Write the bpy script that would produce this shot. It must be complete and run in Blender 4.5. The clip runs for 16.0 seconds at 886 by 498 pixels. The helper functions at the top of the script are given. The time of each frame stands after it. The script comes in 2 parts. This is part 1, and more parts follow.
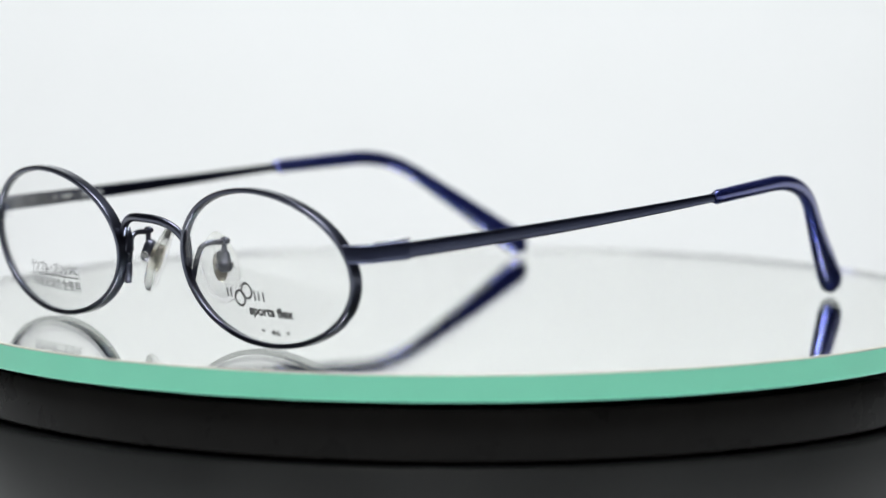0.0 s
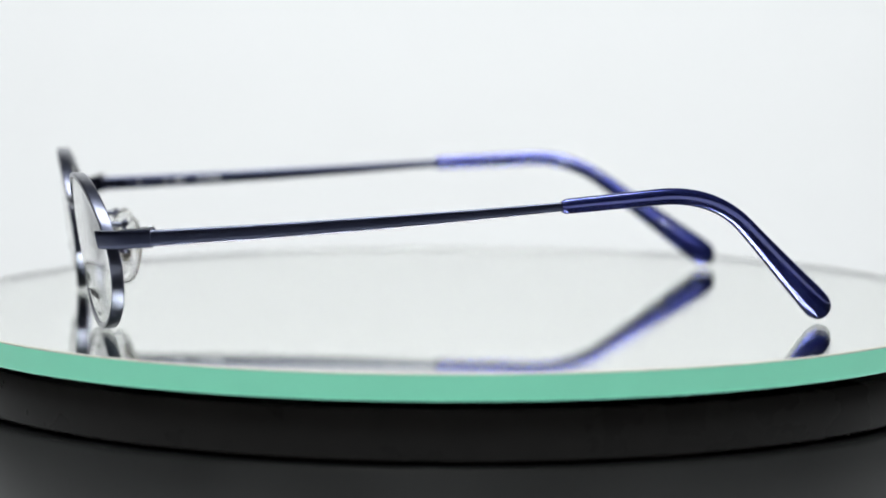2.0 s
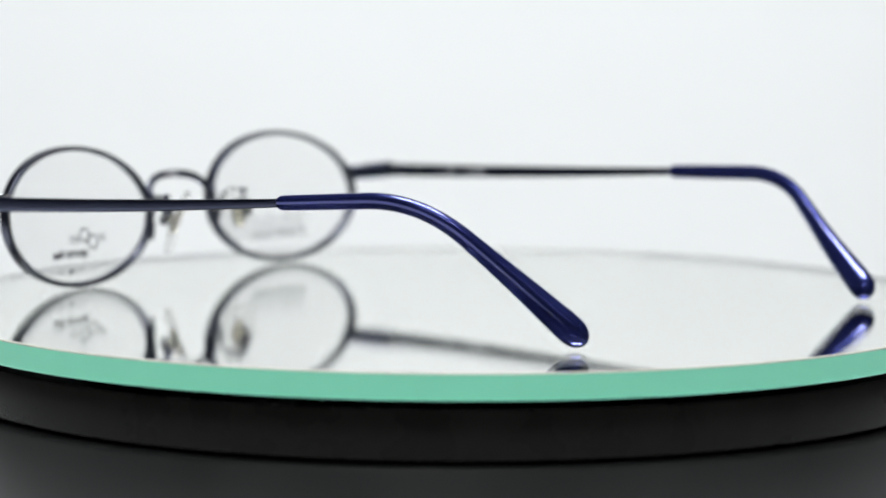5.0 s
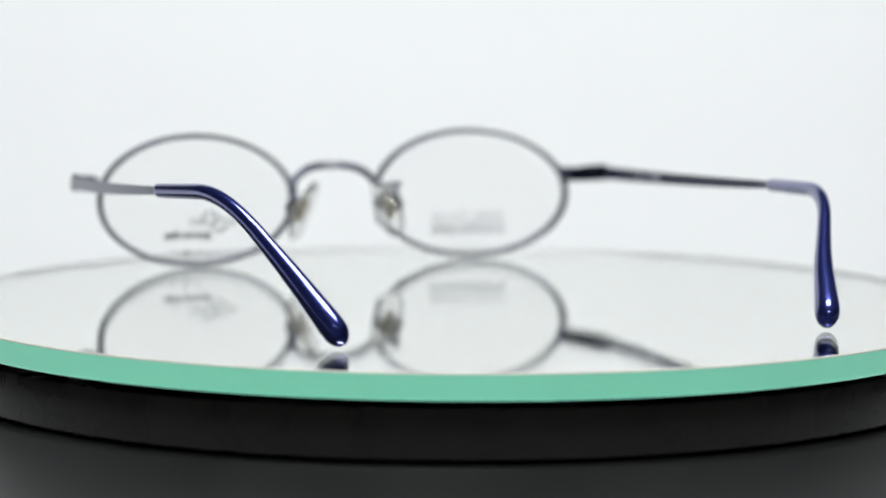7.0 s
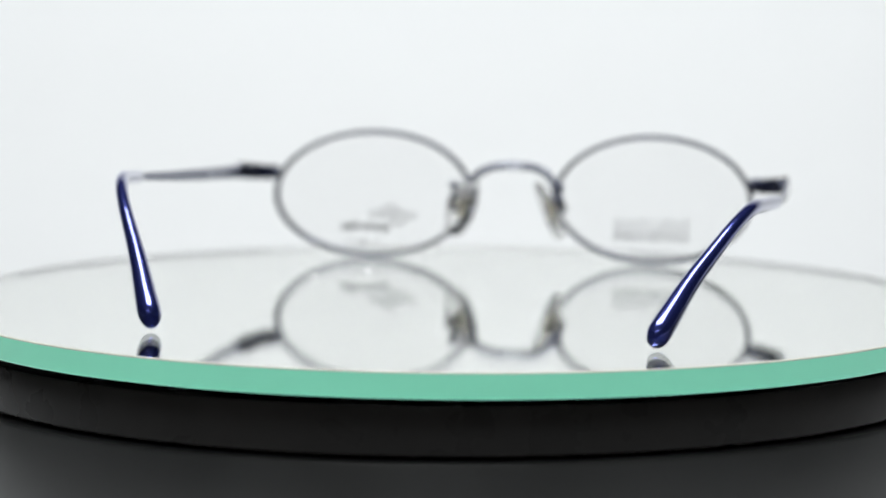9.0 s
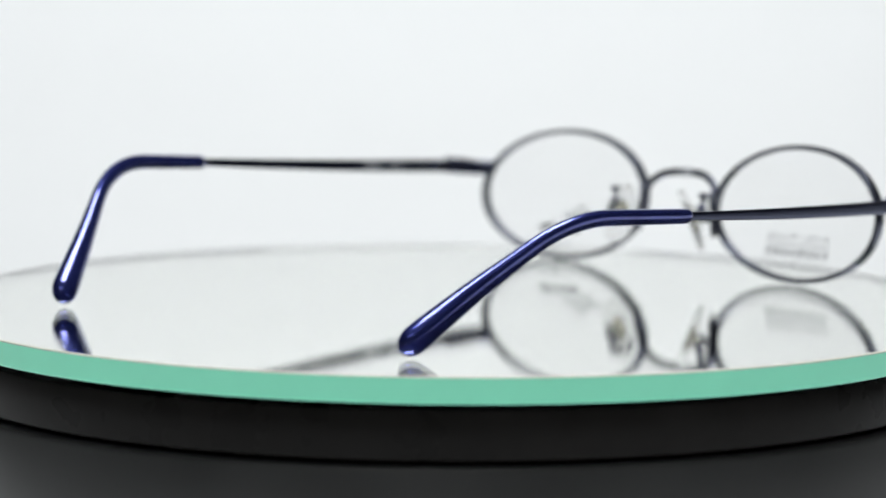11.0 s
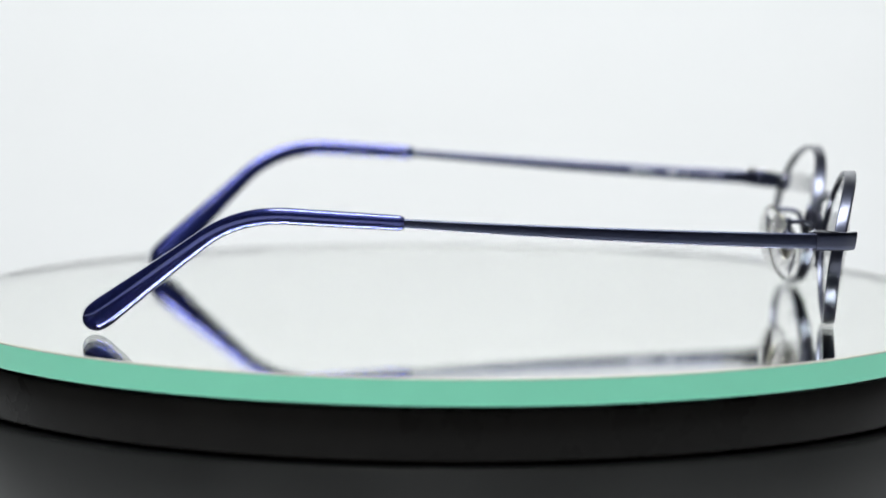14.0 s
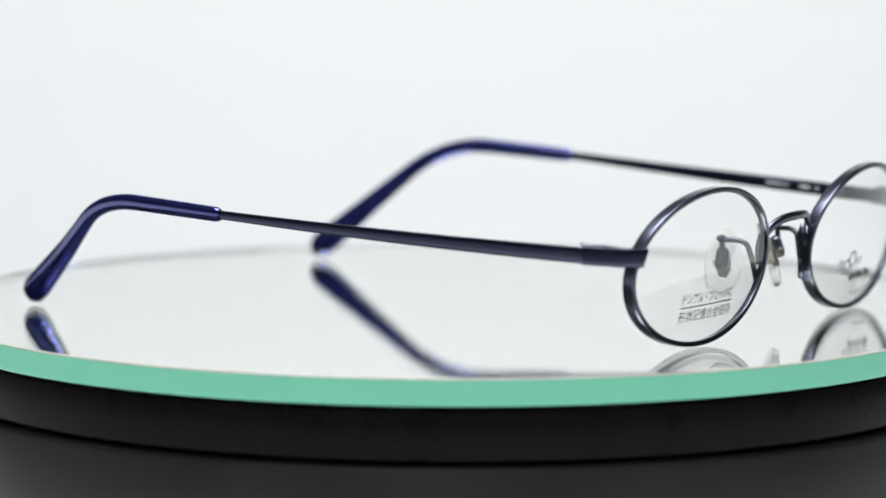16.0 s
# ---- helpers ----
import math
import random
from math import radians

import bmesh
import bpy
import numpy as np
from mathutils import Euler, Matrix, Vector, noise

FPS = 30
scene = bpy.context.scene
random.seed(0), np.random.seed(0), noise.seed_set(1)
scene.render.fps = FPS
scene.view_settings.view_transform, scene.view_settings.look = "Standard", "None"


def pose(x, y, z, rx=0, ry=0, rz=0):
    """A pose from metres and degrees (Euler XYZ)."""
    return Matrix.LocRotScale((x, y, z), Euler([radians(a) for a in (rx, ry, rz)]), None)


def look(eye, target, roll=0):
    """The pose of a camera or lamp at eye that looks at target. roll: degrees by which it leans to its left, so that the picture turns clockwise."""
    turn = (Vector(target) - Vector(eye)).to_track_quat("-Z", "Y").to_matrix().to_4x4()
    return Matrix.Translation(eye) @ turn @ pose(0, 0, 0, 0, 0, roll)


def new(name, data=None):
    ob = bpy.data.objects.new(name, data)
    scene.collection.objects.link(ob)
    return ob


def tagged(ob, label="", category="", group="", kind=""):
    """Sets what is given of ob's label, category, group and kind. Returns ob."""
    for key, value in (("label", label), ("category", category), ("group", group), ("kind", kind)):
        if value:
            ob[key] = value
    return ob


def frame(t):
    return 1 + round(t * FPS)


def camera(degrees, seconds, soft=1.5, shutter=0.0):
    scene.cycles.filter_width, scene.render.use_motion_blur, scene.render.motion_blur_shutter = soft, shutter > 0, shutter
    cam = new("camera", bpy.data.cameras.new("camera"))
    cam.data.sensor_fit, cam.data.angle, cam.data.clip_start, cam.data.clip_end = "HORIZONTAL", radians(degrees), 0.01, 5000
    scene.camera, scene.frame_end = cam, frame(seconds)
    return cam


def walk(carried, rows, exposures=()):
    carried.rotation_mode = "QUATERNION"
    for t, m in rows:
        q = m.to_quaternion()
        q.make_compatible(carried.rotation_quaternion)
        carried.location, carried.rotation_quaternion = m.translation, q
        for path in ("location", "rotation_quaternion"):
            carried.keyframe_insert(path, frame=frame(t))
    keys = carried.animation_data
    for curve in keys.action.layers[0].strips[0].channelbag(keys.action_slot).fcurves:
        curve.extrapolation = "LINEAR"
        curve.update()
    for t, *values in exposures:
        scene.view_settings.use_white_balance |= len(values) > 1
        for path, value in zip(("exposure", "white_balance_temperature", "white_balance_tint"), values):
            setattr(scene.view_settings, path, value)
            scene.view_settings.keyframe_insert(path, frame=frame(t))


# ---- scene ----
cam = camera(16.09, 16.0, soft=1.5)
cam.data.dof.use_dof = True
cam.data.dof.focus_distance = 0.597
cam.data.dof.aperture_fstop = 12.0
cam.data.dof.aperture_blades = 0

EYE = (0.0, -0.6471, 0.0808)
TURN = (83.81, 0.22, 0.156)          # tilt, roll, heading of the camera


def eye(back=0.0):
    """The tripod pose; back: metres by which the carriage slides away from the turntable."""
    m = pose(*EYE, TURN[0], 0, TURN[2]) @ pose(0, 0, 0, 0, 0, TURN[1])
    return m @ Matrix.Translation((0, 0, back))


NEAR, FAR = 0.003, 0.013
walk(cam, [(0, eye()), (3.7, eye()), (6.0, eye(NEAR)), (6.3, eye(FAR)), (6.7, eye(FAR)), (7.0, eye(NEAR)),
           (7.6, eye(NEAR)), (7.9, eye(FAR)), (9.2, eye(FAR)), (11.3, eye()), (16.0, eye())],
     exposures=[(0, 0.0), (16, 0.0)])

# ---- world and lights ----
world = bpy.data.worlds.new("studio_air")
scene.world = world
world.use_nodes = True
world.node_tree.nodes["Background"].inputs[0].default_value = (0.85, 0.92, 1.0, 1)
world.node_tree.nodes["Background"].inputs[1].default_value = 0.02


def area_lamp(name, place, aim, sx, sy, watts, colour=(1, 1, 1)):
    data = bpy.data.lights.new(name, "AREA")
    data.shape, data.size, data.size_y, data.energy, data.color = "RECTANGLE", sx, sy, watts, colour
    ob = new(name, data)
    ob.matrix_world = look(place, aim)
    return ob


area_lamp("softbox_light", (0, -0.08, 0.74), (0, -0.04, 0), 0.48, 0.34, 8.2, (0.96, 0.988, 1.0))
area_lamp("backdrop_light", (0, 0.25, 0.60), (0, 0.85, 0.54), 1.3, 0.2, 3.45, (0.96, 0.988, 1.0))


def bulb(name, place, radius, watts, colour=(1, 1, 1)):
    data = bpy.data.lights.new(name, "POINT")
    data.shadow_soft_size, data.energy, data.color = radius, watts, colour
    ob = new(name, data)
    ob.location = place
    return ob


for x, y in ((-0.32, -0.92), (-0.12, -0.98), (0.08, -0.95)):
    bulb("camera_side_lamp", (x, y, 0.70), 0.018, 2.1)

# ---- materials ----


def material(name, base, rough=0.5, metal=0.0, grain=0.0, grain_scale=800.0, bump=0.0, depth=0.0001, **more):
    """A principled material; grain: how far fine and coarse noise vary colour and roughness."""
    m = bpy.data.materials.new(name)
    m.use_nodes = True
    nt = m.node_tree
    b = nt.nodes["Principled BSDF"]
    b.inputs["Base Color"].default_value = (*base, 1)
    b.inputs["Roughness"].default_value = rough
    b.inputs["Metallic"].default_value = metal
    for key, value in more.items():
        b.inputs[key.replace("_", " ")].default_value = value
    if grain or bump:
        co = nt.nodes.new("ShaderNodeTexCoord")
        fine, coarse = nt.nodes.new("ShaderNodeTexNoise"), nt.nodes.new("ShaderNodeTexNoise")
        fine.inputs["Scale"].default_value, fine.inputs["Detail"].default_value = grain_scale, 4
        coarse.inputs["Scale"].default_value, coarse.inputs["Detail"].default_value = grain_scale / 14, 3
        add = nt.nodes.new("ShaderNodeMath")
        add.operation = "ADD"
        for n, k in ((fine, 0), (coarse, 1)):
            nt.links.new(co.outputs["Object"], n.inputs["Vector"])
            nt.links.new(n.outputs[0], add.inputs[k])
        if grain:
            ramp = nt.nodes.new("ShaderNodeMapRange")
            ramp.inputs[1].default_value, ramp.inputs[2].default_value = 0.6, 1.4
            ramp.inputs[3].default_value, ramp.inputs[4].default_value = 1 - grain, 1 + grain
            nt.links.new(add.outputs[0], ramp.inputs[0])
            mix = nt.nodes.new("ShaderNodeVectorMath")
            mix.operation = "SCALE"
            mix.inputs[0].default_value = base
            nt.links.new(ramp.outputs[0], mix.inputs["Scale"])
            nt.links.new(mix.outputs[0], b.inputs["Base Color"])
            mul = nt.nodes.new("ShaderNodeMath")
            mul.operation = "MULTIPLY"
            mul.inputs[1].default_value = rough
            nt.links.new(ramp.outputs[0], mul.inputs[0])
            nt.links.new(mul.outputs[0], b.inputs["Roughness"])
        if bump:
            bn = nt.nodes.new("ShaderNodeBump")
            bn.inputs["Strength"].default_value, bn.inputs["Distance"].default_value = bump, depth
            nt.links.new(fine.outputs[0], bn.inputs["Height"])
            nt.links.new(bn.outputs[0], b.inputs["Normal"])
    return m


PAPER = material("white_paper", (0.82, 0.83, 0.835), 0.9, grain=0.012, grain_scale=300, bump=0.05)
NAVY = material("navy_metal", (0.070, 0.080, 0.140), 0.30, 1.0, grain=0.03, grain_scale=2500,
                Coat_Weight=0.45, Coat_Roughness=0.14, Coat_IOR=1.6)
RIM = material("dark_navy_metal", (0.088, 0.096, 0.138), 0.32, 1.0, grain=0.03, grain_scale=2500,
               Coat_Weight=0.55, Coat_Roughness=0.2, Coat_IOR=1.6)
# navy metal with the light that falls on the hinge strip put into its colour
NAVY_LIT = material("lit_navy_metal", (0.48, 0.49, 0.54), 0.25, 0.95, grain=0.08, grain_scale=7000)
PEARL = material("pearl_blue_plastic", (0.037, 0.050, 0.245), 0.23, 0.75, grain=0.10, grain_scale=2500,
                 Coat_Weight=1.0, Coat_Roughness=0.05, Coat_IOR=1.6)
LENS = material("demo_lens", (1.0, 1.0, 0.998), 0.0, 0.0, Transmission_Weight=1.0, IOR=1.36)
SILICONE = material("clear_silicone", (0.99, 0.99, 0.985), 0.06, 0.0, Transmission_Weight=0.9, IOR=1.22)
INSERT = material("gold_insert", (0.90, 0.86, 0.74), 0.24, 0.9, grain=0.12, grain_scale=4000)
STEEL = material("steel_screw", (0.62, 0.62, 0.63), 0.25, 1.0, grain=0.06, grain_scale=5000)
INK = material("black_print", (0.025, 0.025, 0.028), 0.6, grain=0.05, grain_scale=6000)
PALE_INK = material("pale_print", (0.72, 0.74, 0.8), 0.6, grain=0.05, grain_scale=6000)
GLASS = material("float_glass", (1.0, 1.0, 1.0), 0.0, 0.0, Transmission_Weight=1.0, IOR=1.36)
SILVER = material("silvering", (0.985, 1.0, 0.962), 0.0, 1.0)
EDGE = material("green_glass_edge", (0.30, 0.945, 0.66), 0.35, 0.0, grain=0.03, grain_scale=120, bump=0.02)
PALE = material("pale_glass_rim", (0.96, 0.98, 0.95), 0.5, 0.0, grain=0.02, grain_scale=120)
BEVEL = material("ground_bevel", (0.62, 0.62, 0.54), 0.5, 0.0, grain=0.12, grain_scale=900)
BLACK = material("black_gloss_plastic", (0.011, 0.0102, 0.0098), 0.3, 0.0, grain=0.3, grain_scale=110, Specular_IOR_Level=0.06)
BLACK_BASE = material("black_satin_plastic", (0.015, 0.0155, 0.0155), 0.42, 0.0, grain=0.3, grain_scale=40, bump=0.4, depth=0.0002, Specular_IOR_Level=0.55)
RUBBER = material("black_rubber", (0.012, 0.012, 0.012), 0.8, grain=0.2, grain_scale=700)
WALL = material("grey_wall_paint", (0.06, 0.06, 0.063), 0.85, grain=0.05, grain_scale=40, bump=0.05)
FLOOR = material("dark_floor", (0.10, 0.095, 0.09), 0.6, grain=0.15, grain_scale=30)

# ---- mesh helpers, in millimetres ----
MM = 0.001


def part(name, bm, mat, parent=None, label="", smooth=True):
    """Links a bmesh in millimetres as one mesh object."""
    bmesh.ops.recalc_face_normals(bm, faces=bm.faces)
    bmesh.ops.scale(bm, vec=(MM, MM, MM), verts=bm.verts)
    me = bpy.data.meshes.new(name)
    bm.to_mesh(me)
    bm.free()
    for p in me.polygons:
        p.use_smooth = smooth
    me.materials.append(mat)
    ob = new(name, me)
    if parent:
        ob.parent = parent
    if label:
        tagged(ob, label)
    return ob


def skin(bm, rings, closed=False, caps=True):
    """Joins rings of equal length into a tube."""
    vs = [[bm.verts.new(v) for v in r] for r in rings]
    n, k = len(vs), len(vs[0])
    for i in range(n if closed else n - 1):
        a, b = vs[i], vs[(i + 1) % n]
        for j in range(k):
            bm.faces.new((a[j], a[(j + 1) % k], b[(j + 1) % k], b[j]))
    if caps and not closed:
        bm.faces.new(vs[0][::-1])
        bm.faces.new(vs[-1])
    return bm


def oval(c, u, v, ru, rv, power=2.0, count=16):
    """A superellipse ring round c, spanned by u and v."""
    out = []
    for i in range(count):
        a = 2 * math.pi * (i + 0.5) / count
        ca, sa = math.cos(a), math.sin(a)
        pu = math.copysign(abs(ca) ** (2 / power), ca) * ru
        pv = math.copysign(abs(sa) ** (2 / power), sa) * rv
        out.append(c + u * pu + v * pv)
    return out


def sweep(path, size, power=2.0, count=16, up=Vector((0, 0, 1)), round_start=False, round_end=False):
    """A tube along path; size(s), s from 0 to 1, gives half width and half height."""
    pts = [Vector(p) for p in path]
    run = [0.0]
    for a, b in zip(pts, pts[1:]):
        run.append(run[-1] + (b - a).length)
    rings = []
    total = run[-1]
    for i, p in enumerate(pts):
        t = (pts[min(i + 1, len(pts) - 1)] - pts[max(i - 1, 0)]).normalized()
        u = up - t * up.dot(t)
        u.normalize()
        side = t.cross(u)
        w, h = size(run[i] / total)
        if round_start and run[i] < h:
            k = math.sqrt(max(0.02, 1 - (1 - run[i] / h) ** 2))
            w, h = w * k, h * k
        elif round_end and total - run[i] < 1.3 * h:
            k = math.sqrt(max(0.02, 1 - (1 - (total - run[i]) / (1.3 * h)) ** 2))
            w, h = w * k, h * k
        rings.append(oval(p, side, u, w, h, power, count))
    return skin(bmesh.new(), rings)


def smooth_path(corners, reach, step=1.0):
    """A polyline whose inner corners are rounded by curves that begin reach away from them."""
    c = [Vector(p) for p in corners]
    out = [c[0]]

    def straight(a, b):
        n = max(1, int((b - a).length / step))
        for k in range(1, n + 1):
            out.append(a.lerp(b, k / n))

    for i in range(1, len(c) - 1):
        r = reach[i - 1]
        a = c[i] + (c[i - 1] - c[i]).normalized() * r
        b = c[i] + (c[i + 1] - c[i]).normalized() * r
        straight(out[-1], a)
        n = max(6, int(2 * r / step))
        for k in range(1, n + 1):
            s = k / n
            out.append(a * (1 - s) ** 2 + c[i] * 2 * s * (1 - s) + b * s * s)
    straight(out[-1], c[-1])
    return out


def fine_ends(path, reach, count=8):
    """The same path with closer points within reach of both ends."""
    pts = [Vector(p) for p in path]

    def dense(ps):
        run, k = 0.0, 0
        while k < len(ps) - 2 and run < reach:
            run += (ps[k + 1] - ps[k]).length
            k += 1
        a, b = ps[0], ps[k]
        return [a.lerp(b, (j / count) ** 2) for j in range(count)] + ps[k:]

    return dense(dense(pts)[::-1])[::-1]


def lathe(profile, count=256):
    """A solid of revolution about z from (radius, height) pairs, closed at the axis."""
    bm = bmesh.new()
    rings = []
    for r, z in profile:
        if r < 1e-6:
            rings.append([bm.verts.new((0, 0, z))])
        else:
            rings.append([bm.verts.new((r * math.cos(2 * math.pi * i / count), r * math.sin(2 * math.pi * i / count), z))
                          for i in range(count)])
    for a, b in zip(rings, rings[1:]):
        for i in range(count):
            j = (i + 1) % count
            if len(a) == 1:
                bm.faces.new((a[0], b[i], b[j]))
            elif len(b) == 1:
                bm.faces.new((a[i], a[j], b[0]))
            else:
                bm.faces.new((a[i], a[j], b[j], b[i]))
    return bm


def ring_lathe(profile, count=256):
    """A ring of revolution from a closed (radius, height) section."""
    return skin(bmesh.new(), [[Vector((r * math.cos(a), r * math.sin(a), z)) for r, z in profile]
                              for a in (2 * math.pi * i / count for i in range(count))], closed=True)


def box(bm, c, half, x=Vector((1, 0, 0)), y=Vector((0, 1, 0)), z=Vector((0, 0, 1)), cut=0.0):
    """A box with chamfered long edges round c."""
    c = Vector(c)
    hx, hy, hz = half
    k = cut
    ring = [(hx - k, hy), (hx, hy - k), (hx, -hy + k), (hx - k, -hy), (-hx + k, -hy), (-hx, -hy + k), (-hx, hy - k), (-hx + k, hy)]
    if not k:
        ring = [(hx, hy), (hx, -hy), (-hx, -hy), (-hx, hy)]
    return skin(bm, [[c + x * a + y * b + z * h for a, b in ring] for h in (-hz, hz)])


def thing(name, label, category, group="", kind=""):
    ob = new(name)
    ob.empty_display_size = 0.02
    return tagged(ob, label, category, group, kind)


def sharp(ob, degrees=35):
    """Marks the hard edges of a smooth mesh."""
    ob.data.set_sharp_from_angle(angle=radians(degrees))
    return ob


# ---- setting: room, table and paper sweep ----
def slab(name, x0, x1, y0, y1, z0, z1, mat):
    bm = bmesh.new()
    box(bm, ((x0 + x1) / 2, (y0 + y1) / 2, (z0 + z1) / 2), ((x1 - x0) / 2, (y1 - y0) / 2, (z1 - z0) / 2))
    return tagged(part(name, bm, mat, smooth=False), kind="structure")


slab("floor", -2100, 2100, -2600, 1700, -900, -800, FLOOR)
slab("ceiling", -2100, 2100, -2600, 1700, 1800, 1900, WALL)
slab("wall_north", -2100, 2100, 1600, 1700, -798, 1798, WALL)
slab("wall_south", -2100, 2100, -2600, -2500, -798, 1798, WALL)
slab("wall_east", 2000, 2100, -2498, 1598, -798, 1798, WALL)
slab("wall_west", -2100, -2000, -2498, 1598, -798, 1798, WALL)


def make_table():
    t = thing("table", "dark studio table under a white paper sweep", "table")
    bm = bmesh.new()
    box(bm, (0, 250, -70), (850, 650, 20))
    part("tabletop", bm, FLOOR, t, smooth=False)
    for sx in (-800, 800):
        for y in (-350, 850):
            bm = bmesh.new()
            box(bm, (sx, y, -445), (25, 25, 355))
            part("leg", bm, FLOOR, t, smooth=False)


make_table()


def make_backdrop():
    """A white paper sweep that lies on the table and curves up behind."""
    line = [(y, -48) for y in (-400, -300, -200, -100, 0, 100, 200, 300, 400)]
    r, lean = 260, radians(60)
    for k in range(1, 17):
        a = lean * k / 16
        line.append((400 + r * math.sin(a), -48 + r - r * math.cos(a)))
    y0, z0 = line[-1]
    line += [(y0 + d * math.cos(lean), z0 + d * math.sin(lean)) for d in range(100, 1001, 100)]
    bm = bmesh.new()
    rings = []
    for i in range(13):
        x = -780 + 130 * i
        wave = 1.5 * math.sin(i * 1.3)
        rings.append([Vector((x, y + (wave if z > 0 else 0), z)) for y, z in line]
                     + [Vector((x, y + (1.2 + wave if z > 0 else 0.4), z - 1)) for y, z in reversed(line)])
    skin(bm, rings)
    tagged(part("backdrop", bm, PAPER), "seamless white paper sweep behind the turntable", kind="structure")


make_backdrop()

# ---- turntable ----
RADIUS = 107.0
turntable = thing("turntable", "round black glossy motorised display turntable", "turntable")


def make_turntable():
    base = [(0, -48.0), (104.2, -48.0), (105.4, -47.2), (106.0, -45), (106.0, -17.6), (105.7, -16.85), (104.9, -16.45),
            (102.0, -16.45), (0, -16.45)]
    sharp(part("base", lathe(base), BLACK_BASE, turntable, "black satin plastic base"), 40)
    plate = [(0, -15.75), (104.3, -15.75), (104.75, -15.5), (105.0, -15.0), (105.0, -6.9), (104.8, -6.4), (104.3, -6.2), (0, -6.2)]
    p = sharp(part("platter", lathe(plate), BLACK, turntable, "black gloss rotating platter"), 40)
    pad = [(34, -6.3), (38, -6.3), (38, -5.2), (34, -5.2)]
    part("rubber_ring", ring_lathe(pad, 96), RUBBER, p)
    return p


platter = make_turntable()


def make_mirror():
    m = thing("mirror_disc", "round mirror plate with bright green glass edge on the turntable", "mirror")
    r = RADIUS - 0.5
    part("glass", lathe([(0, -4.1), (r, -4.1), (r, 0.0), (0, 0.0)]), GLASS, m, "clear float glass plate", smooth=False)
    part("silvering", lathe([(0, -4.07), (r - 0.1, -4.07), (r - 0.1, -4.0), (0, -4.0)]), SILVER, m, "mirror silvering", smooth=False)
    band = [(r + 0.02, -4.98), (RADIUS - 0.2, -4.98), (RADIUS, -4.75), (RADIUS, -0.35), (r + 0.02, -0.35)]
    sharp(part("glass_edge", ring_lathe(band), EDGE, m, "bright green polished glass edge"), 30)
    part("edge_lining", ring_lathe([(r + 0.005, -4.0), (r + 0.018, -4.0), (r + 0.018, -0.02), (r + 0.005, -0.02)]), PALE, m, "pale inner face of the glass edge")
    cut = [(r + 0.02, -0.34), (RADIUS - 0.02, -0.34), (RADIUS - 0.12, -0.12), (r + 0.12, 0.0), (r + 0.02, 0.0)]
    part("edge_bevel", ring_lathe(cut), BEVEL, m, "greyish ground bevel")
    return m


mirror = make_mirror()

# ---- eyeglasses; x to the wearer's left, y to the temple tips, z up ----
OX, OY = 0.29, -76.1                  # where the eyeglasses stand from the turning axis
glasses = thing("eyeglasses", "oval navy metal eyeglasses with blue temple tips on a mirror", "eyeglasses")
RA, RB = 23.1, 14.45                 # half axes of the rims' middle line
RIMS = {1: (33.2, 15.12, -1.74, 0.060, -0.162), -1: (33.36, 15.25, -1.73, 0.075, -0.135)}   # centre x, z, depth, slopes


def surf(side, x, z):
    """Depth of the lens surface at x, z."""
    cx, cz, y, sx, sz = RIMS[side]
    dx, dz = side * x - cx, z - cz
    return y + sx * dx + sz * dz + dx * dx / 240 + dz * dz / 286


def at(x, y, z):
    return Vector((x + OX, y + OY, z))


def make_rim(side):
    rings = []
    n = 128
    CX, CZ = RIMS[side][:2]
    for i in range(n):
        a = 2 * math.pi * i / n
        x, z = CX + RA * math.cos(a), CZ + RB * math.sin(a)
        out = Vector((side * math.cos(a) / RA, 0, math.sin(a) / RB)).normalized()
        y = surf(side, side * x, z) + 0.8
        rings.append(oval(at(side * x, y, z), out, Vector((0, 1, 0)), 0.52, 1.2, 6.0, 20))
    return part("rim", skin(bmesh.new(), rings, closed=True), RIM, glasses, "dark navy satin metal rim")


def make_lens(side, parent):
    """A thin curved shell that fills the rim."""
    bm = bmesh.new()
    rows, n = 12, 96
    CX, CZ = RIMS[side][:2]
    sheets = []
    for back in (0.0, 1.5):
        grid = [[bm.verts.new(at(side * CX, surf(side, side * CX, CZ) + back, CZ))]]
        for k in range(1, rows + 1):
            ring = []
            for i in range(n):
                a = 2 * math.pi * i / n
                x = CX + (RA - 0.1) * k / rows * math.cos(a)
                z = CZ + (RB - 0.1) * k / rows * math.sin(a)
                ring.append(bm.verts.new(at(side * x, surf(side, side * x, z) + back, z)))
            grid.append(ring)
        for k in range(rows):
            for i in range(n):
                j = (i + 1) % n
                if k == 0:
                    bm.faces.new((grid[0][0], grid[1][i], grid[1][j]))
                else:
                    bm.faces.new((grid[k][i], grid[k][j], grid[k + 1][j], grid[k + 1][i]))
        sheets.append(grid[-1])
    for i in range(n):
        j = (i + 1) % n
        bm.faces.new((sheets[0][i], sheets[0][j], sheets[1][j], sheets[1][i]))
    ob = sharp(part("lens", bm, LENS, parent, "clear plastic demo lens with black print"), 40)
    ob.visible_shadow = False
    return ob


def lay(ob_name, side, shapes, parent, label, mat=None):
    """Lays flat shapes (bmesh in x, z) on the front of the lens as thin print."""
    bm = shapes
    for v in bm.verts:
        x, z = v.co.x, v.co.z
        v.co = at(x, surf(side, x, z) - 0.03, z)
    geo = bmesh.ops.extrude_face_region(bm, geom=list(bm.faces))
    for v in geo["geom"]:
        if isinstance(v, bmesh.types.BMVert):
            v.co.y += 0.02
    return part(ob_name, bm, mat or INK, parent, label, smooth=False)


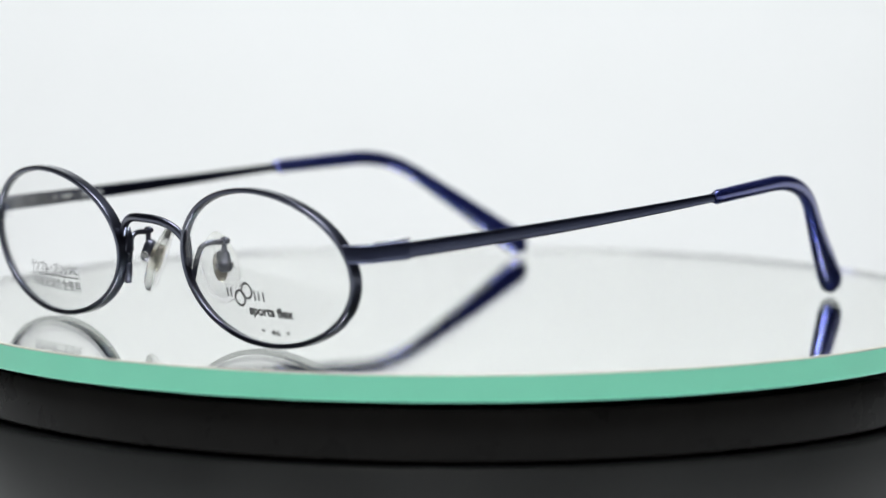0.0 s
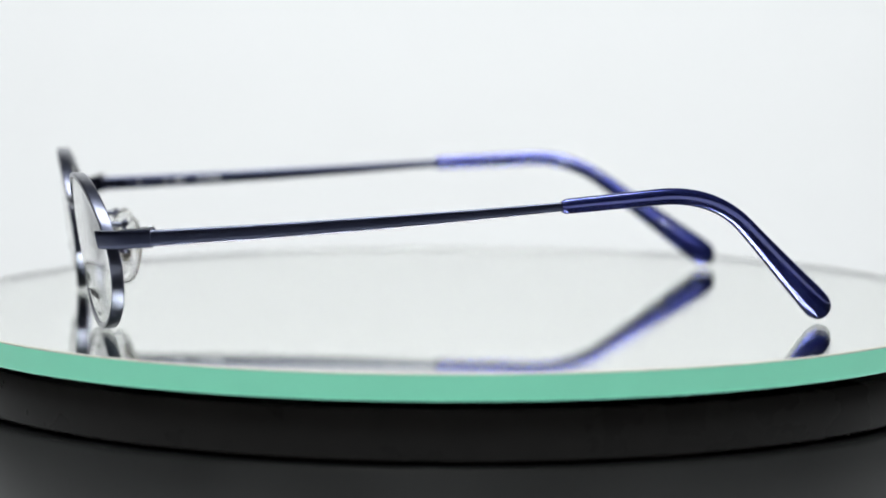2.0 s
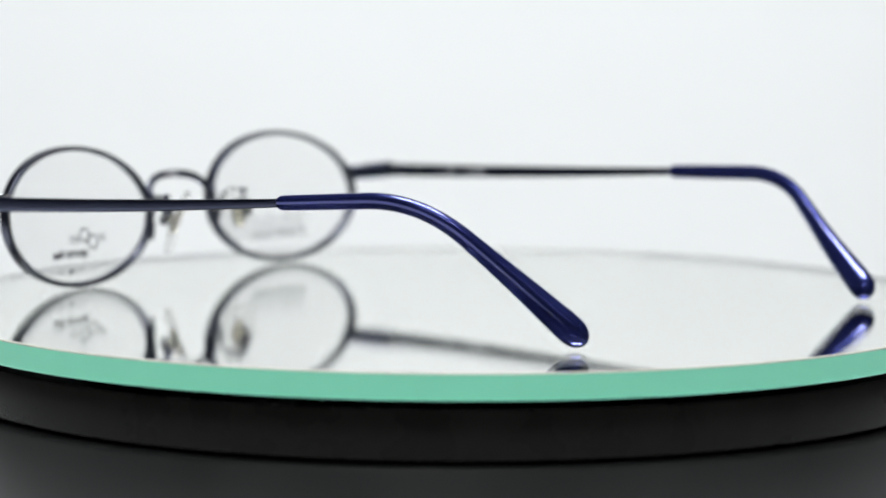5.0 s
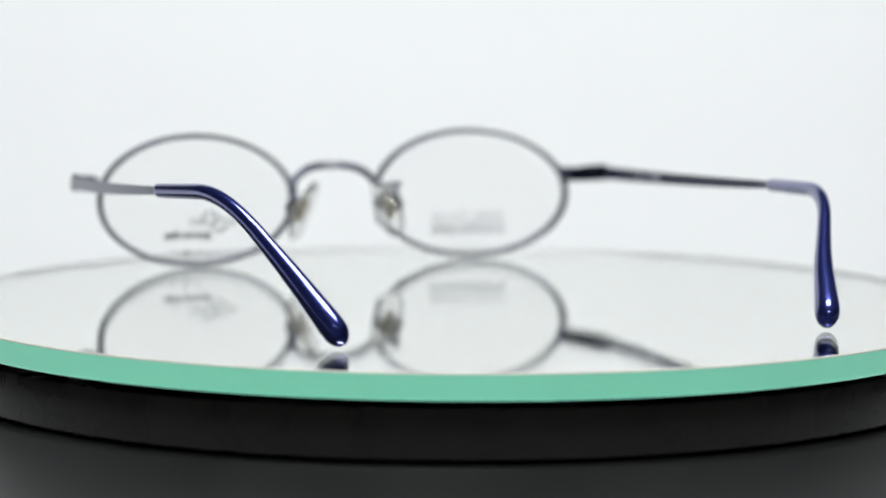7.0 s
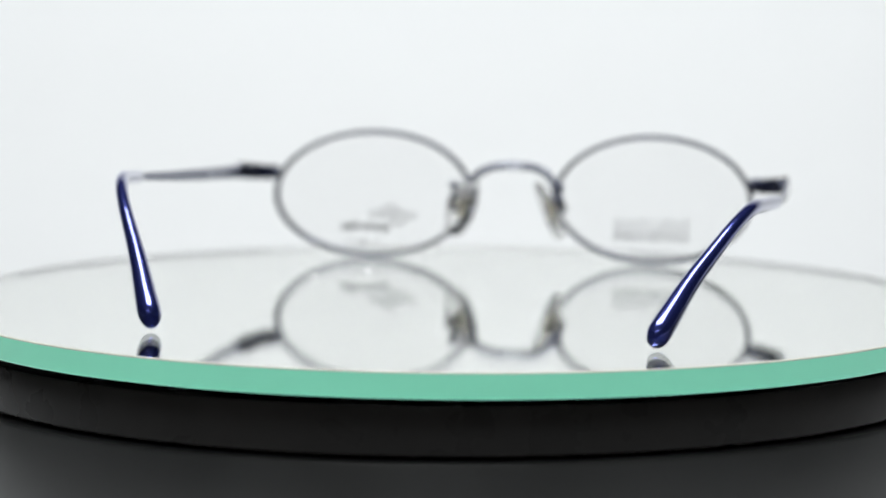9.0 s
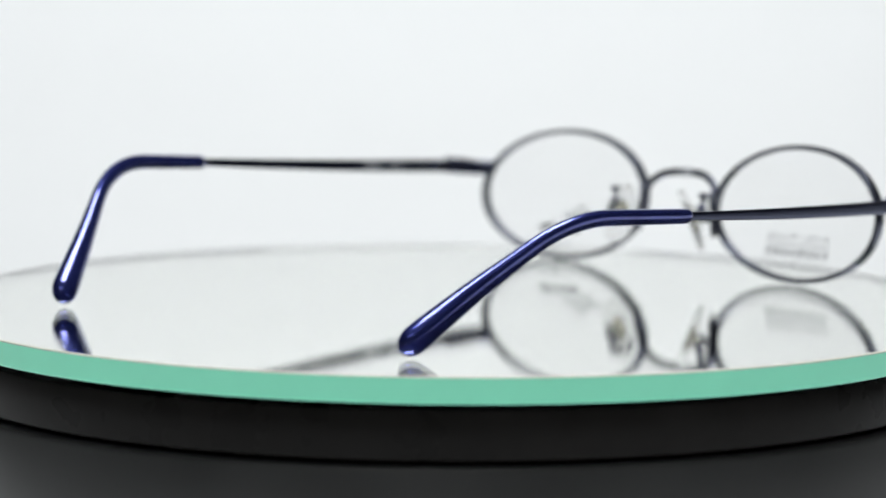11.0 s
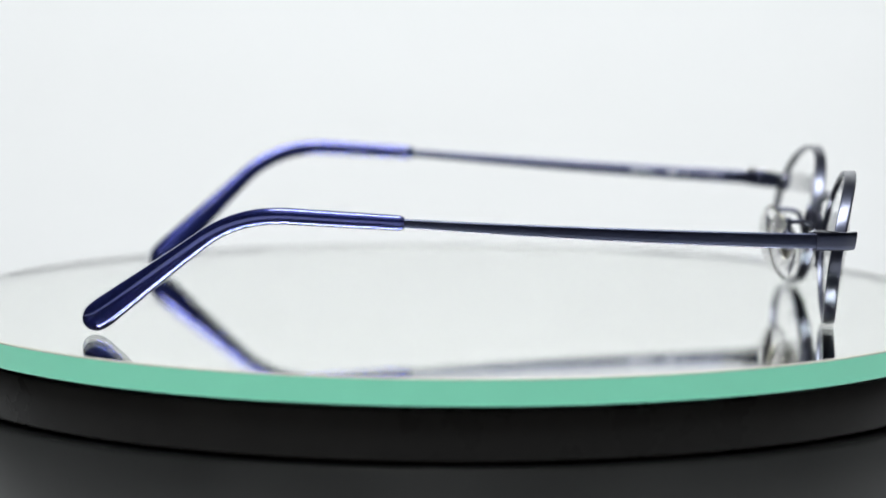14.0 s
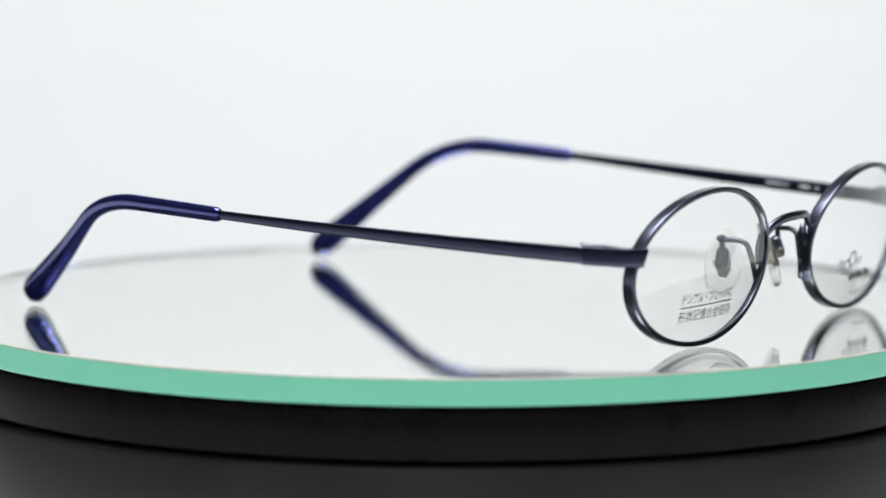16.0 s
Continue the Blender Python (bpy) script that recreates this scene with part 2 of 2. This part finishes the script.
def lettering(body, x, z, width, height, bold=0.012):
    """The built-in font's outline of body, width wide from x, its baseline at z."""
    cu = bpy.data.curves.new("lettering", "FONT")
    cu.body = body
    cu.resolution_u = 3
    cu.offset = bold
    ob = new("lettering", cu)
    me = bpy.data.meshes.new_from_object(ob.evaluated_get(bpy.context.evaluated_depsgraph_get()))
    bpy.data.objects.remove(ob)
    bm = bmesh.new()
    bm.from_mesh(me)
    xs, ys = [v.co.x for v in bm.verts], [v.co.y for v in bm.verts]
    if not xs:
        return bm
    kx = width / (max(xs) - min(xs))
    kz = height / (max(ys) - min(ys))
    x0, y0 = min(xs), min(ys)
    for v in bm.verts:
        v.co = Vector((x + (v.co.x - x0) * kx, 0, z + (v.co.y - y0) * kz))
    return bm


def strokes(lines, w=0.2):
    """Flat bars between pairs of points."""
    bm = bmesh.new()
    for x0, z0, x1, z1 in lines:
        d = Vector((x1 - x0, 0, z1 - z0)).normalized()
        s = Vector((-d.z, 0, d.x)) * w / 2
        a, b = Vector((x0, 0, z0)), Vector((x1, 0, z1))
        bm.faces.new([bm.verts.new(p) for p in (a + s, b + s, b - s, a - s)])
    return bm


def loop(bm, x, z, r, w=0.3, count=28):
    """A flat ring."""
    ins = [bm.verts.new((x + (r - w / 2) * math.cos(2 * math.pi * i / count), 0, z + (r - w / 2) * math.sin(2 * math.pi * i / count))) for i in range(count)]
    out = [bm.verts.new((x + (r + w / 2) * math.cos(2 * math.pi * i / count), 0, z + (r + w / 2) * math.sin(2 * math.pi * i / count))) for i in range(count)]
    for i in range(count):
        j = (i + 1) % count
        bm.faces.new((ins[i], ins[j], out[j], out[i]))
    return bm


rim_left, rim_right = make_rim(1), make_rim(-1)
lens_left, lens_right = make_lens(1, glasses), make_lens(-1, glasses)


def make_prints():
    logo = strokes([(x - 0.2, 9.1, x - 0.2, 10.9) for x in (24.0, 25.1, 31.9, 33.0, 34.3)], 0.38)
    loop(loop(logo, 27.4, 9.2, 1.42, 0.42), 29.55, 10.7, 1.42, 0.42)
    lay("printed_emblem", 1, logo, lens_left, "black print of two linked rings between bars")
    lay("printed_words", 1, lettering("sports flex", 29.45, 5.7, 11.9, 2.5, 0.042), lens_left, "black printed words")
    lay("printed_size", 1, lettering("*  46  *", 31.95, 2.75, 7.6, 1.1), lens_left, "black printed lens size")
    lay("printed_line", -1, lettering("テンプル・ブリッジに", -42.0, 8.75, 17.8, 2.1, 0.004), lens_right, "black printed words")
    lay("printed_rule", -1, strokes([(-42.1 + 0.9 * i, 8.2, -42.1 + 0.9 * (i + 1), 8.2) for i in range(20)], 0.2), lens_right, "black printed rule")
    lay("printed_line", -1, lettering("形状記憶合金使用", -42.0, 5.45, 17.8, 2.15, 0.0), lens_right, "black printed words")


make_prints()


def make_bridge():
    pts = []
    for i in range(41):
        u = -1 + 2 * i / 40
        u = math.copysign(abs(u) ** 0.8, u)
        z = 17.9 + 4.3 * max(0.0, 1 - abs(u) ** 2.9) ** 0.66
        pts.append(at(9.9 * u, -0.4 - 2.4 * (1 - u * u), z))
    bridge = part("bridge", sweep(pts, lambda s: (0.85, 0.62), 2.4, 14, up=Vector((0, 1, 0))), RIM, glasses, "arched navy metal bridge")
    for i, w in enumerate((0.5, 0.3, 0.9, 0.35, 0.55, 0.4)):
        bm = bmesh.new()
        box(bm, at(-2.4 + 0.85 * i, -2.15, 22.2), (w / 2, 0.04, 0.46))
        part("print_mark", bm, PALE_INK, bridge, "pale size print")


make_bridge()


def make_nose_pad(side):
    arm = smooth_path([at(side * x, y, z) for x, y, z in
                       ((10.9, 1.1, 9.2), (11.0, 2.0, 14.0), (11.6, 2.8, 17.5), (12.2, 4.6, 18.1), (12.6, 7.5, 18.0), (12.4, 7.4, 15.5))],
                      (1.2, 1.0, 0.8, 0.9), 0.4)
    a = part("pad_arm", sweep(arm, lambda s: (0.52, 0.52), 2, 12, up=Vector((side, 0.2, 0.1))), RIM, glasses, "bent navy wire pad arm")
    knob = [at(side * x, 7.6, 18.25) for x in (11.6, 11.9, 12.5, 13.2, 13.6)]
    part("arm_knob", sweep(knob, lambda s: (0.8 * (0.6 + 0.4 * math.sin(math.pi * s)), 0.8 * (0.6 + 0.4 * math.sin(math.pi * s))), 2, 12), RIM, a)
    plate = [at(side * x, y, z) for x, y, z in ((10.9, 1.4, 8.6), (10.4, 1.2, 10.5), (10.15, 1.1, 12.4))]
    part("arm_foot", sweep(plate, lambda s: (0.62, 0.6), 2.6, 12, up=Vector((side, 0, 0))), RIM, a)
    plate = [at(side * x, y, z) for x, y, z in ((10.6, 0.7, 13.6), (10.0, 0.9, 15.0), (9.9, 1.0, 17.0), (10.2, 0.9, 19.4))]
    part("bridge_foot", sweep(plate, lambda s: (0.35 + 0.85 * math.sin(math.pi * min(1, 0.15 + s)) , 0.5), 2.4, 12, up=Vector((side, 0, 0))), RIM, a)
    # pad: oval cushion whose face looks to the nose and back
    c = at(side * 10.3, 8.2, 13.0)
    tall = Vector((-side * 0.38, 0.10, 0.92)).normalized()
    wide = Vector((side * (0.66 if side > 0 else 0.36), 0.73, 0.2))
    wide = (wide - tall * wide.dot(tall)).normalized()
    face = tall.cross(wide).normalized() * side
    rings = []
    for k in range(13):
        f = -1 + 2 * k / 12
        grow = math.sqrt(max(0.0, 1 - abs(f) ** 4)) * 0.22 + 0.78
        ring = []
        for i in range(40):
            t = 2 * math.pi * i / 40
            egg = 1 - 0.16 * math.sin(t)
            ring.append(c + wide * (3.5 * grow * egg * math.cos(t)) + tall * (7.1 * grow * math.sin(t)) + face * (0.8 * f + 0.012 * (6.5 * math.sin(t)) ** 2))
        rings.append(ring)
    pad = part("nose_pad", skin(bmesh.new(), rings), SILICONE, glasses, "clear silicone nose pad")
    rings = [oval(c + face * h, wide, tall, 1.3 * k, 2.9 * k, 2.3, 24) for h, k in ((-0.35, 0.85), (-0.3, 1), (0.2, 1), (0.26, 0.85))]
    ins = part("metal_insert", skin(bmesh.new(), rings), INSERT, pad, "pale gold metal insert")
    for k in range(5):
        rings = [oval(c + tall * (-1.8 + 0.9 * k) + face * h, wide, tall, 0.7 * g, 0.28 * g, 2.6, 12) for h, g in ((0.22, 1), (0.42, 0.95), (0.52, 0.55))]
        part("embossing", skin(bmesh.new(), rings), INSERT, ins)
    # box and screw that hold the pad
    back = at(side * 12.4, 7.5, 14.5)
    rings = [oval(back + tall * h, face, wide, 1.15 * k, 1.35 * k, 3.0, 18)
             for h, k in ((-2.4, 0.4), (-2.25, 0.75), (-1.8, 0.95), (-1.0, 1), (1.0, 0.95), (1.7, 0.75), (2.0, 0.45))]
    hold = part("pad_box", skin(bmesh.new(), rings), RIM, glasses, "dark rounded metal pad clip")
    for w in (1, -1):
        rings = [oval(back + wide * (w * h) - tall * 1.0, face, tall, r, r, 2, 16) for h, r in ((1.1, 0.8), (1.5, 0.8), (1.62, 0.6), (1.55, 0.3))]
        part("screw", skin(bmesh.new(), rings), STEEL, hold, "small steel screw")
    link = [back + (c - back) * s for s in (0.2, 0.5, 0.85)]
    part("pad_stem", sweep(link, lambda s: (0.75, 0.9), 3, 10), INSERT, hold)


make_nose_pad(1)
make_nose_pad(-1)


LEAN = 17.0                          # degrees by which the tips and the inner faces of the arms lean outwards


def make_temple(side, joint, start, corner, tip, front, reach, bow):
    """One temple: end piece, hinge, metal arm and plastic tip."""
    def place(p):
        return at(side * p[0], p[1], p[2])

    j, s0, c0, t0 = place(joint), place(start), place(corner), place(tip)
    lean = Vector((side * math.sin(radians(LEAN)), 0, math.cos(radians(LEAN))))
    fx, fy, fz = front
    end = smooth_path([place((fx + 0.2, fy - 0.15, fz)), place((fx + 3.4, fy + 2.2, fz + 0.15)), j], (2.4,), 0.5)
    bm = sweep(end, lambda s: (0.75, 1.72), 5, 24)
    d0 = (end[1] - end[0]).normalized()
    for v in bm.verts:
        if (v.co - end[0]).dot(d0) < 0.3:
            v.co += d0 * (end[0].z - v.co.z) * 0.28
    e = part("end_piece", bm, NAVY, glasses, "navy metal end piece with squared corner")
    sharp(e, 50)
    # short solder foot between end piece and rim
    foot = [place((fx - 0.9, fy + 1.5, fz)), place((fx + 1.6, fy + 1.9, fz + 0.1))]
    part("end_foot", sweep(foot, lambda s: (1.0, 1.2), 4, 14), NAVY, e)
    mid = j.lerp(s0, 0.5) + Vector((side * 0.9, 0, -0.5))
    arm = smooth_path([j - Vector((0, 0.3, 0)), mid, s0, c0], (30, 6), 1.5)
    cut = [p for p in arm if p.y < s0.y + 4]
    def arm_size(s):
        h = 1.5 - 0.27 * min(1, s / 0.5) - 0.42 * max(0, (s - 0.5) / 0.5)
        return 0.62 - 0.05 * s, h
    bm = sweep(cut, arm_size, 4, 28)
    vs = list(bm.verts)
    for k in range(0, len(vs), 28):
        mid_z = sum(v.co.z for v in vs[k:k + 28]) / 28
        mid_x = sum(v.co.x for v in vs[k:k + 28]) / 28
        for v in vs[k:k + 28]:
            if (v.co.x - mid_x) * side < 0:
                v.co.x -= side * (mid_z - v.co.z) * math.tan(radians(LEAN))
    a = part("temple_arm", bm, NAVY, glasses, "slim tapering navy metal temple arm")
    sharp(a, 50)
    # hinge inside the joint
    inner = Vector((-side, 0, 0))
    for k, dz in enumerate((-1.0, 0.0, 1.0)):
        c = j + inner * 1.55 + Vector((0, 0.2, dz))
        rings = [oval(c + Vector((0, 0, h)), Vector((1, 0, 0)), Vector((0, 1, 0)), 0.7, 0.7, 2, 16) for h in (-0.46, 0.46)]
        sharp(part("hinge_knuckle", skin(bmesh.new(), rings), NAVY, e))
    c = j + inner * 1.55 + Vector((0, 0.2, 1.5))
    rings = [oval(c + Vector((0, 0, h)), Vector((1, 0, 0)), Vector((0, 1, 0)), r, r, 2, 16) for h, r in ((-0.1, 0.65), (0.2, 0.65), (0.32, 0.4))]
    part("hinge_screw", skin(bmesh.new(), rings), STEEL, e, "steel hinge screw")
    leaf = [j + inner * (1.25 - 0.35 * y) + Vector((0, y, 0.15)) for y in (-3.6, -0.6)]
    part("hinge_leaf", sweep(leaf, lambda s: (0.4, 1.35), 4, 14), NAVY, e, "navy metal hinge leaf")
    # strip over the hinge; its highlight is painted by a lighter base colour
    cap = [end[-1] + (end[-13] - end[-1]) * k + inner * 0.15 + Vector((0, 0, 1.72 + 0.3 * (1 - k))) for k in (1.0, 0.5, 0.08, -0.05)]
    part("hinge_cap", sweep(cap, lambda s: (0.5, 0.22), 4, 12), NAVY_LIT, e, "metal strip over the hinge, coloured as brightly lit")
    leaf = [j + inner * 0.75 + Vector((0, y, 0.1 + y * 0.06)) for y in (1.2, 5.2)]
    part("hinge_leaf", sweep(leaf, lambda s: (0.35, 1.1), 4, 14), NAVY, a, "navy metal hinge leaf")
    # faint prints on the inner face
    along = (s0 - j).normalized()
    for d, w in ((9, 0.5), (14, 0.6), (17.5, 2.4), (22, 0.8), (25, 4.2)):
        i = min(range(len(cut)), key=lambda k: abs((cut[k] - j).length - d))
        bm = bmesh.new()
        box(bm, cut[i] + inner * 0.66, (0.03, w / 2, 0.3), Vector((1, 0, 0)), along, Vector((0, 0, 1)))
        part("print_mark", bm, PALE_INK, a, "pale inside print")
    # plastic tip
    hook = c0.lerp(t0, 0.6) + Vector((-side * bow, 0, 0))
    way = (t0 - hook).normalized()
    tail = fine_ends(smooth_path([s0, c0, hook, t0 + way * 2.9], (reach, 5.0), 0.8), 3.0)

    def tip_size(s):
        lip = min(1.0, 0.75 + s / 0.012 * 0.25)
        body = 0.2 * math.sin(min(s / 0.4, 1.0) * math.pi / 2)
        grow = max(0.0, min(1.0, (s - 0.46) / 0.46))
        grow = grow * grow * (1.6 - 0.6 * grow)
        return (1.14 + 0.7 * body + 1.05 * grow) * lip, (1.47 + 0.7 * body + 1.27 * grow) * lip

    part("temple_tip", sweep(tail, tip_size, 2.2, 36, up=lean, round_end=True), PEARL, glasses, "glossy pearl blue plastic temple tip")


make_temple(1, (63.6, 8.9, 20.3), (65.6, 85.4, 25.2), (61.1, 116.0, 27.3), (46.9, 141.0, 3.15), (57.1, -0.2, 19.55), 11.5, 0.4)
make_temple(-1, (65.0, 8.1, 19.8), (69.65, 84.5, 23.15), (66.7, 115.5, 24.55), (53.1, 143.7, 3.05), (56.6, 0.0, 19.05), 9.5, 0.9)


# ---- what turns ----
def motions():
    times = [0.5 * i for i in range(33)]
    walk(glasses, [(t, pose(0, 0, 0, 0.10, -0.241, -48.23 - 15.863 * t)) for t in times])
    walk(mirror, [(t, pose(0, 0, 0, 0.10, -0.241, -48.23 - 15.863 * t)) for t in times])
    walk(platter, [(t, pose(0, 0, 0, 0, 0, -48.23 - 15.863 * t)) for t in times])


motions()
